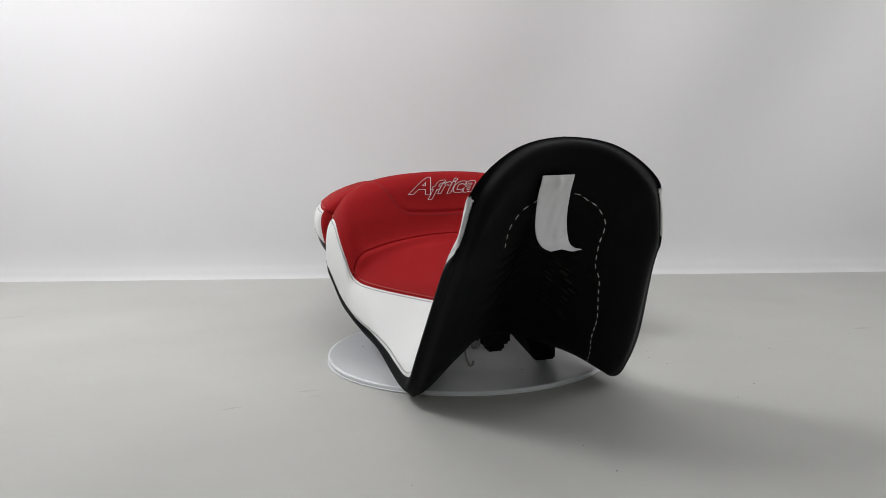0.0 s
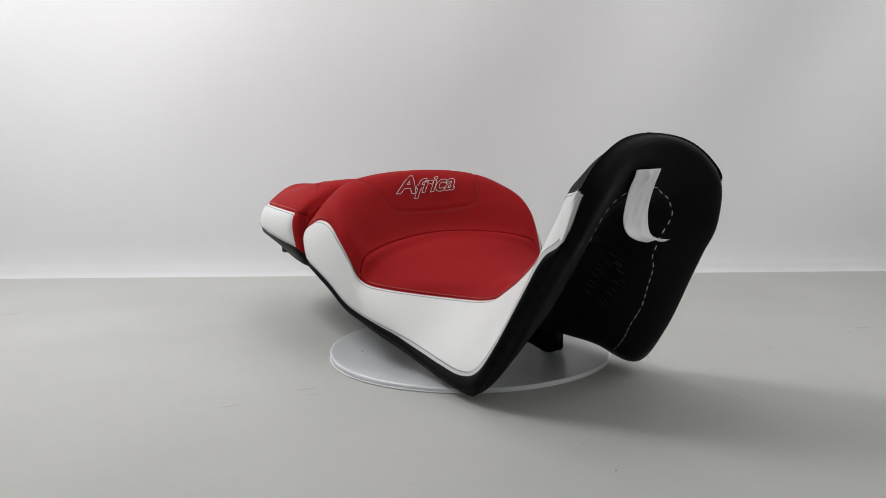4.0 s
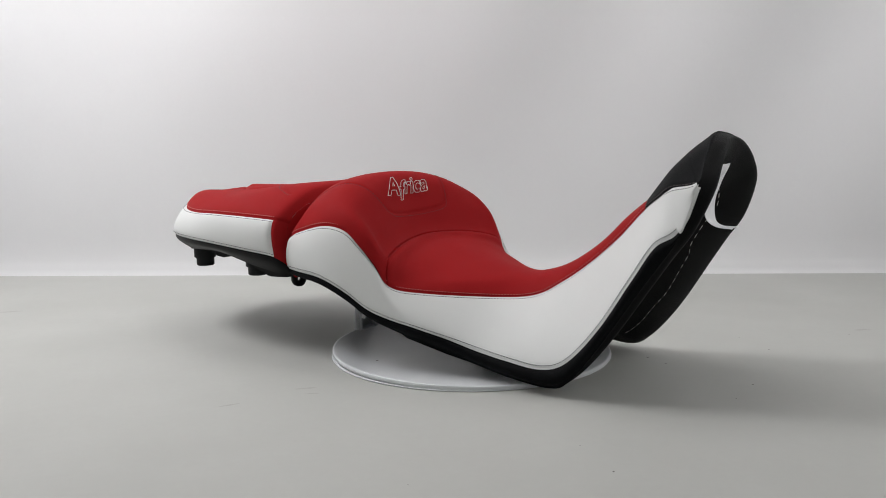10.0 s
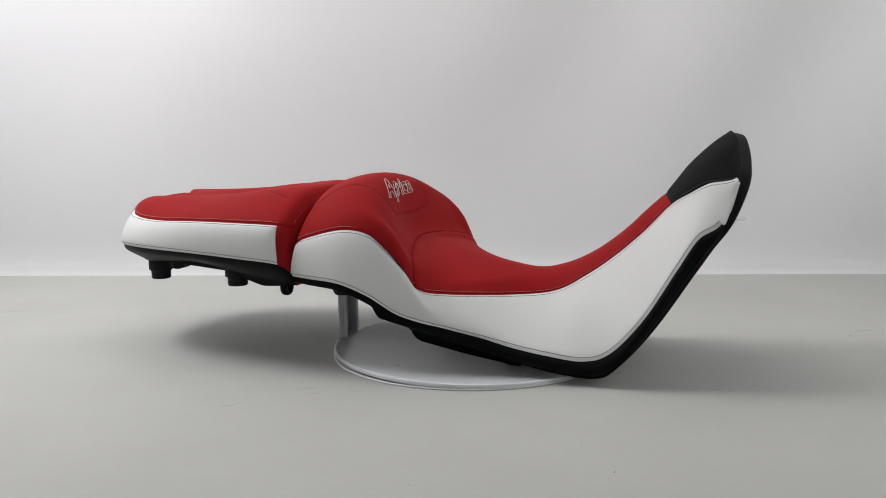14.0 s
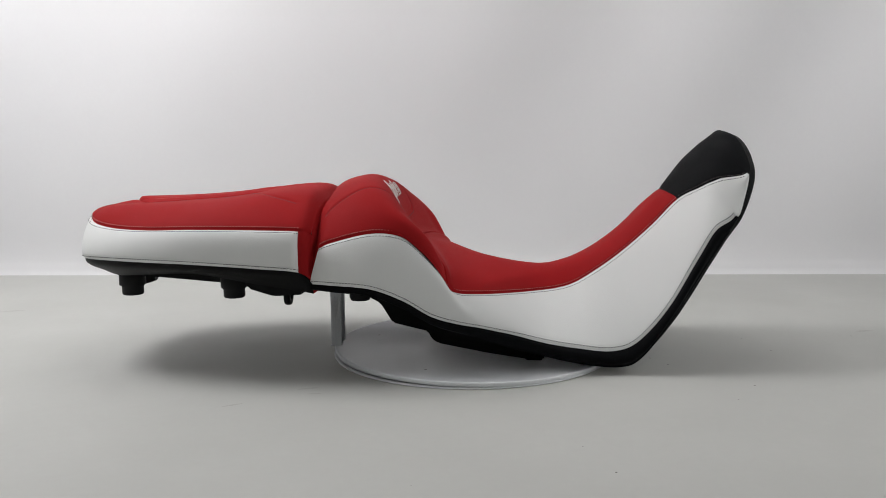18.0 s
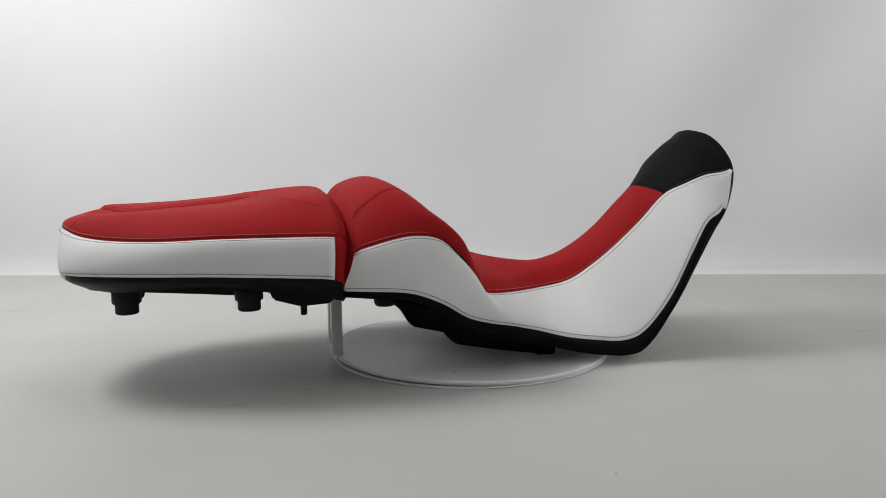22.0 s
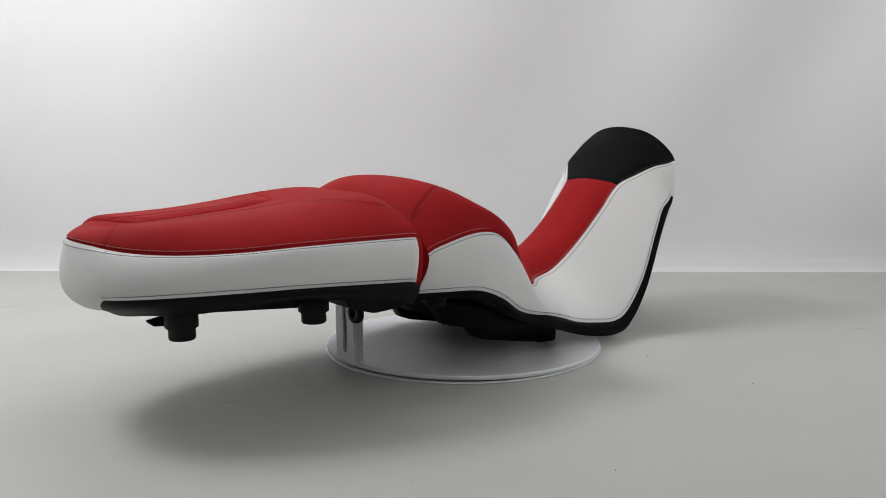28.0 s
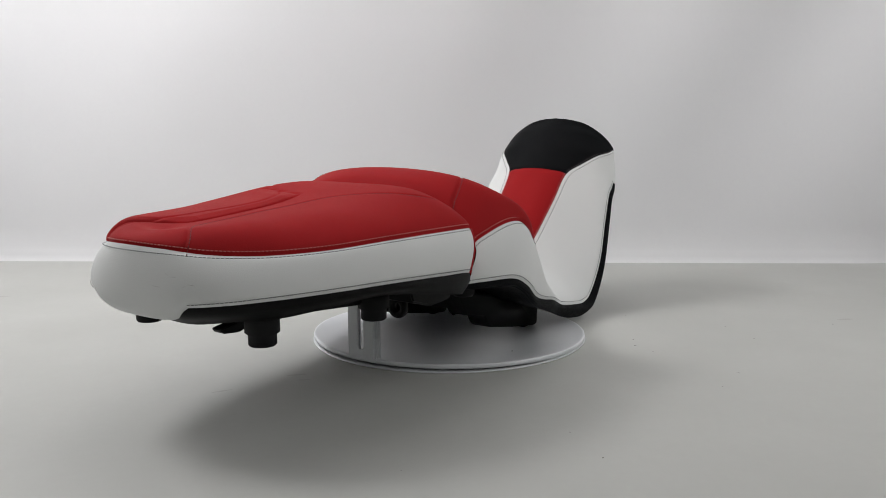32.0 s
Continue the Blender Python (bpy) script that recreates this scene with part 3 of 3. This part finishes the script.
    for r, w in enumerate((0.50, 0.74)):
        for k in range(9):
            u, w = 11.5 + 0.21 * k + 0.05 * r + 0.09 * random.random(), (0.50, 0.74)[r] + 0.05 * k * (random.random() - 0.3)
            p, n = RIDER_UNDER.at(u, w), RIDER_UNDER.normal(u, w)
            if n.x < 0:
                n = -n
            d = (RIDER_UNDER.at(u, w + 0.05) - p).normalized()
            e = n.cross(d).normalized()
            m = Matrix((d, e, n)).transposed().to_4x4()
            m.translation = p + n * 0.0005
            box(bm, (-0.0045, -0.0004, -0.0003), (0.0045, 0.0004, 0.0006), turn=m)
    part("staples", bm, STAPLE, lining, "rows of thin steel staples", flat=True)
    lettering(top)
    # plastic pan below
    part("base_pan", extruded([(-.160, .112), (-.140, .103), (-.118, .099), (-.104, .090), (-.096, .086), (-.081, .067), (-.038, .060), (.05, .056), (.104, .056),
                               (.106, .062), (.04, .070), (-.05, .095), (-.13, .118)], -.061, .061, 0.002), PLASTIC, s, "black plastic seat pan")
    for sg in (-1, 1):
        part("pan_rail", extruded([(-.120, .100), (-.104, .090), (-.096, .086), (-.081, .061), (-.038, .050), (-.034, .041), (-.026, .035), (.036, .022),
                                   (.098, .0118), (.104, .0126), (.106, .050), (.04, .062), (-.05, .085)], sg * .074 - .0135, sg * .074 + .0135, 0.002), PLASTIC, s, "stepped black plastic rail")
        bm = bmesh.new()
        box(bm, (0.082, sg * .074 - .005, DISC_TOP - 0.0014), (0.098, sg * .074 + .005, 0.022), 0.001)
        part("foot", bm, RUBBER, s, flat=True)
        for x in (-.07, -.02, .03, .08):
            bm = bmesh.new()
            box(bm, (x, sg * .0600 - .002, 0.056 - 0.1 * max(0, x)), (x + .004, sg * .0600 + .002, 0.075 - 0.1 * x), 0.0006)
            part("pan_rib", bm, PLASTIC, s, flat=True)
    bm = bmesh.new()
    box(bm, (0.092, -0.012, 0.040), (0.118, 0.024, 0.064), 0.003)
    box(bm, (0.098, -0.004, 0.031), (0.114, 0.018, 0.045), 0.003)
    part("latch_block", bm, PLASTIC, s, flat=True)
    part("wire_clip", tube(curve_through([(.117, -0.035, .062), (.117, -0.033, .035), (.118, -0.029, .020), (.118, -0.025, .019), (.117, -0.023, .024)], 8), 0.0013, 8), STEEL, s, "bent bare steel wire clip")
    part("wire_clip", tube(curve_through([(.112, -0.025, .060), (.112, -0.023, .040), (.112, -0.017, .037), (.112, -0.014, .042), (.112, -0.014, .060)], 8), 0.0012, 8), STEEL, s, "bent bare steel wire clip")
    for sg in (-1, 1):
        part("rubber_foot", lathe([(0, .112), (.013, .112), (.013, .098), (.011, .094), (0, .0935)], 24, (-.118, sg * .105, 0)), RUBBER, s)
    # paper strip hung from the flap
    rows = []
    prof = curve_through([(.3450, .2545), (.3425, .247), (.337, .236), (.332, .221), (.330, .205), (.333, .194), (.342, .1885), (.357, .1875)], 8)
    prof = [(p[0], p[1]) for p in [np.array(q)[:2] for q in [Vector((a[0], a[1], 0)) for a in prof]]]
    n = len(prof) - 1
    for i, (x, z) in enumerate(prof):
        b = i / n
        row = []
        for a in spread(0, 1, 24):
            crumple = 0.0034 * math.exp(-((a - 0.55 - 0.3 * (b - 0.1)) / 0.10) ** 2 - ((b - 0.12) / 0.10) ** 2) + 0.0005 * math.sin(17 * a + 9 * b) * math.sin(13 * b + 4 * a)
            row.append(Vector((x + 0.0009 * math.sin(7 * b + 5 * a) * b + crumple, -0.0256 + 0.0315 * a + 0.004 * b * b - 0.003 * math.sin(2.4 * b), z + 0.001 * b * math.sin(9 * a + 11 * b) - 0.002 * a * b)))
        rows.append(row)
    thick = [[p + Vector((0.0005, 0, 0.0003)) for p in r] for r in rows]
    bm = grid_mesh([r + t[::-1] for r, t in zip(rows, thick)], close=True)
    bmesh.ops.holes_fill(bm, edges=bm.edges)
    part("paper_label", bm, PAPER, s, "creased white paper strip, curled at its end")
    return s


SEAT = rider_seat()

# ---- passenger's seat: control curves from its front to the tail ----
PC = [(-.166, 0, .212), (-.184, 0, .2235), (-.226, 0, .2210), (-.295, 0, .2110), (-.350, 0, .2070), (-.395, 0, .2040), (-.425, 0, .2015), (-.440, 0, .1995), (-.446, 0, .199)]
PM = [(-.166, .086, .204), (-.182, .092, .2180), (-.226, .097, .2185), (-.300, .095, .2105), (-.358, .083, .2065), (-.405, .071, .2055), (-.438, .054, .2045), (-.456, .029, .2025), (-.462, 0, .201)]
PT = [(-.165, .138, .177), (-.177, .1535, .1835), (-.226, .1535, .1850), (-.302, .1460, .1850), (-.362, .1290, .1825), (-.413, .1045, .1820), (-.450, .0765, .1845), (-.473, .0410, .1890), (-.482, 0, .191)]
PB = [(-.165, .139, .122), (-.178, .1545, .1350), (-.228, .1580, .1400), (-.302, .1535, .1440), (-.364, .1415, .1450), (-.418, .1215, .1445), (-.458, .0930, .1425), (-.476, .0530, .1390), (-.481, 0, .1365)]
PE = [(-.167, .128, .106), (-.179, .1440, .1120), (-.228, .1460, .1200), (-.302, .1395, .1310), (-.360, .1280, .1290), (-.406, .1060, .1240), (-.434, .0780, .1225), (-.452, .0430, .1195), (-.459, 0, .1230)]
PU = [(-.170, 0, .112), (-.180, 0, .117), (-.226, 0, .124), (-.300, 0, .132), (-.350, 0, .131), (-.395, 0, .128), (-.425, 0, .127), (-.440, 0, .1265), (-.446, 0, .1260)]
PS = [(-.168, .080, .108), (-.179, .095, .114), (-.227, .098, .121), (-.300, .095, .132), (-.355, .085, .130), (-.402, .070, .126), (-.432, .050, .1255), (-.446, .028, .1235), (-.452, 0, .1250)]
PILLION = Loft(PC, PM, PT, PB, PE)
PILLION_UNDER = Loft(PU, PS, PE)

RIDGE = [(-.4640, .064, .1875), (-.4535, .060, .196), (-.4420, .040, .2020), (-.4245, .0160, .2035), (-.40, .000, .2045), (-.34, .001, .2075), (-.285, .007, .2125), (-.2640, .0105, .2150), (-.2600, .0130, .2155), (-.2585, .0200, .2158), (-.2560, .045, .2170), (-.2500, .080, .2185)]
DASH = [(-.4667, .056, .1855), (-.458, .051, .196), (-.450, .043, .2015), (-.442, .035, .2035), (-.430, .0285, .2045), (-.412, .024, .2050), (-.38, .022, .2062), (-.34, .018, .2080), (-.292, .022, .2120), (-.264, .038, .2160), (-.244, .068, .2185), (-.222, .094, .2180), (-.200, .108, .216), (-.183, .115, .215)]


def bulge(u):
    return min(1, max(0, (u - 1) / 0.2)) * 0.0018 + 0.0010 * min(1, max(0, (u - 2.5) / 3.5))


def passenger_seat():
    s = thing("passenger_seat", "red and white leather motorcycle passenger seat on a black base", "motorcycle seat", "two-piece motorcycle seat")
    L = PILLION
    ridge = curve_through(RIDGE)
    dash = curve_through(DASH)
    lines = []
    for sg in (1, -1):
        for c in (ridge, dash):
            c = c if sg > 0 or c is ridge else mirror(c)
            lines.append(on_surface(L, resample(c, 0.004)))
    ridge_x, ridge_y = [p[0] for p in RIDGE[:9]], [p[1] for p in RIDGE[:9]]
    deep = groove([lines[0][0], lines[2][0]], 0.0030, 0.0014)
    fine = groove([lines[1][0], lines[3][0]], 0.0014, 0.0018)

    def relief(u, w, p):
        edge = float(np.interp(p.x, ridge_x, ridge_y))
        front = float(np.interp(p.y, (0.013, 0.080), (-0.260, -0.250)))
        side = min(1, max(0, (p.y - edge) / 0.010)) * min(1, max(0, (0.09 - p.y + edge) / 0.07)) * min(1, max(0, (front - p.x) / 0.020))
        return deep(u, w, p) + fine(u, w, p) + 0.0030 * side

    top = part("top_panel", grid_mesh(L.panel(0, 8, -2, 2, 190, 330, "ab", lift_at=relief)), RED, s, "red grained leather passenger cushion with raised middle")
    for sg in (-1, 1):
        side = part("side_panel", grid_mesh(L.panel(1, 8, sg * 2, lambda u: sg * (3 + min(1, max(0, (u - 6.72) / 0.8))), 120, 22, "abc", bulge, flat_from=7.0)), WHITE, s, "white leather side panel, lightly scratched")
        part("front_panel", grid_mesh(L.panel(0, 1, sg * 2, sg * 3, 8, 12, "d")), RED, s)
        part("lower_band", grid_mesh(L.panel(0, 7.55, sg * 3, sg * 4, 70, 8, "a", flat_from=7.0)), PLASTIC, s, "black plastic base edge")
        a, n = seam_row(L, spread(1.02, 8, 260), lambda u: sg * 2, -sg * 0.0040)
        part("stitching", stitches(a, n, 0.0036, 0.0023, 0.00052), RED_THREAD, top, "pale pink thread stitches")
        a, n = seam_row(L, spread(1.02, 8, 260), lambda u: sg * 2, sg * 0.0036, lambda u: 0.36 * bulge(u) + 0.0004)
        part("stitching", stitches(a, n, 0.0037, 0.0027, 0.00042), GREY_THREAD, side, "grey thread stitches")
        a, n = seam_row(L, spread(1.02, 6.72, 240), lambda u: sg * 3, -sg * 0.0036, lambda u: 0.36 * bulge(u) + 0.0004)
        part("stitching", stitches(a, n, 0.0037, 0.0027, 0.00042), GREY_THREAD, side, "grey thread stitches")
        if sg > 0:
            continue
        a, n = on_surface(L, [p + Vector((0, sg * 0.004, 0)) for p in lines[3][0]])
        part("stitching", stitches(a, n, 0.0038, 0.0024, 0.00050), SHADED_PINK_THREAD, top, "pink thread stitches, coloured darker as in shade")
    # light scratches on the white tail
    bm = bmesh.new()
    for k in range(5):
        u, w = 6.35 + 0.2 * k + 0.1 * random.random(), -2.42 - 0.2 * random.random()
        n = 5
        du, dw = 0.05 + 0.12 * random.random(), 0.06 * (random.random() - 0.5)
        line = [L.at(u + du * i / n, w + dw * i / n) + L.normal(u, w) * (0.97 * bulge(u) + 0.0001) for i in range(n + 1)]
        wide = Vector((0, 0, 0.00022))
        lo, hi = [bm.verts.new(p - wide) for p in line], [bm.verts.new(p + wide) for p in line]
        for i in range(n):
            bm.faces.new((lo[i], lo[i + 1], hi[i + 1], hi[i]))
    part("scratches", bm, SCRATCH, s, "fine grey scratches")
    part("base_pan", grid_mesh(PILLION_UNDER.panel(0, 8, -2, 2, 40, 24)), PLASTIC, s, "black plastic base pan")
    ring = [L.at(0, w) for w in spread(-4, 4, 48)] + [PILLION_UNDER.at(0, w) for w in spread(2, -2, 24)[1:-1]]
    mid = sum(ring, Vector()) / len(ring)
    rows = [[p + (mid - p) * k + Vector((b, 0, 0)) for p in ring] for k, b in ((0, 0), (0.05, 0.003), (0.2, 0.004), (0.6, 0.004), (1, 0.004))]
    part("front_face", grid_mesh(rows, close=True), RED, s, "red front face")
    # rubber feet, hooks and latch below
    for x, y, h in ((-.405, .0825, .130), (-.271, .0995, .124)):
        for sg in (-1, 1):
            part("rubber_foot", lathe([(0, h + .006), (.0160, h + .006), (.0160, .109), (.0130, .107), (.0130, .0980), (.0118, .0965), (0, .0965)], 32, (x, sg * y, 0)), RUBBER, s)
    for sg in (-1, 1):
        prof = [(.0050, -.0035), (.0115, -.0035), (.0122, 0), (.0115, .0035), (.0050, .0035), (.0050, -.0035)]
        bm = lathe(prof, 24)
        bmesh.ops.rotate(bm, verts=bm.verts, cent=(0, 0, 0), matrix=Matrix.Rotation(math.pi / 2, 3, "Y"))
        bmesh.ops.translate(bm, verts=bm.verts, vec=(-.209, sg * .081, .095))
        box(bm, (-.2125, sg * .081 - .0115, .099), (-.2055, sg * .081 - .0052, .122), 0.001)
        box(bm, (-.2125, sg * .081 + .0052, .099), (-.2055, sg * .081 + .0115, .122), 0.001)
        part("hook", bm, PLASTIC, s, "black plastic eyelet")
        bm = extruded([(-.250, .126), (-.245, .112), (-.215, .103), (-.180, .105), (-.176, .118), (-.2, .124)], sg * .10 - .03, sg * .10 + .03, 0.002)
        part("pan_rib", bm, PLASTIC, s, flat=True)
        bm = extruded([(-.395, .134), (-.390, .122), (-.330, .117), (-.285, .113), (-.280, .124), (-.30, .134)], sg * .085 - .012, sg * .085 + .012, 0.002)
        part("pan_rib", bm, PLASTIC, s, flat=True)
    bm = extruded([(-.425, .1095), (-.421, .1050), (-.403, .1030), (-.391, .1065), (-.386, .128), (-.394, .126), (-.407, .1125)], -.050, -.036, 0.001)
    part("latch", bm, PLASTIC, s, "small black plastic latch", flat=True)
    return s


PASSENGER = passenger_seat()


# ---- motion ----
def motions():
    turn = [(0, -73.50), (4, -56.98), (8, -40.72), (12, -24.61), (16, -8.31), (20, 8.03), (24, 24.44), (28, 40.78), (32, 57.03)]
    shift = pose(0, SEAT_Y, 0)
    askew = pose(-0.1662, 0, 0) @ pose(0, 0, 0, 0, 0, -3.1) @ pose(0.17, 0, 0)
    walk(TURNTABLE, [(t, pose(0, 0, 0, 0, 0, a)) for t, a in turn])
    walk(SEAT, [(t, pose(0, 0, 0, 0, 0, a) @ shift) for t, a in turn])
    walk(PASSENGER, [(t, pose(0, 0, 0, 0, 0, a) @ shift @ askew) for t, a in turn])


motions()
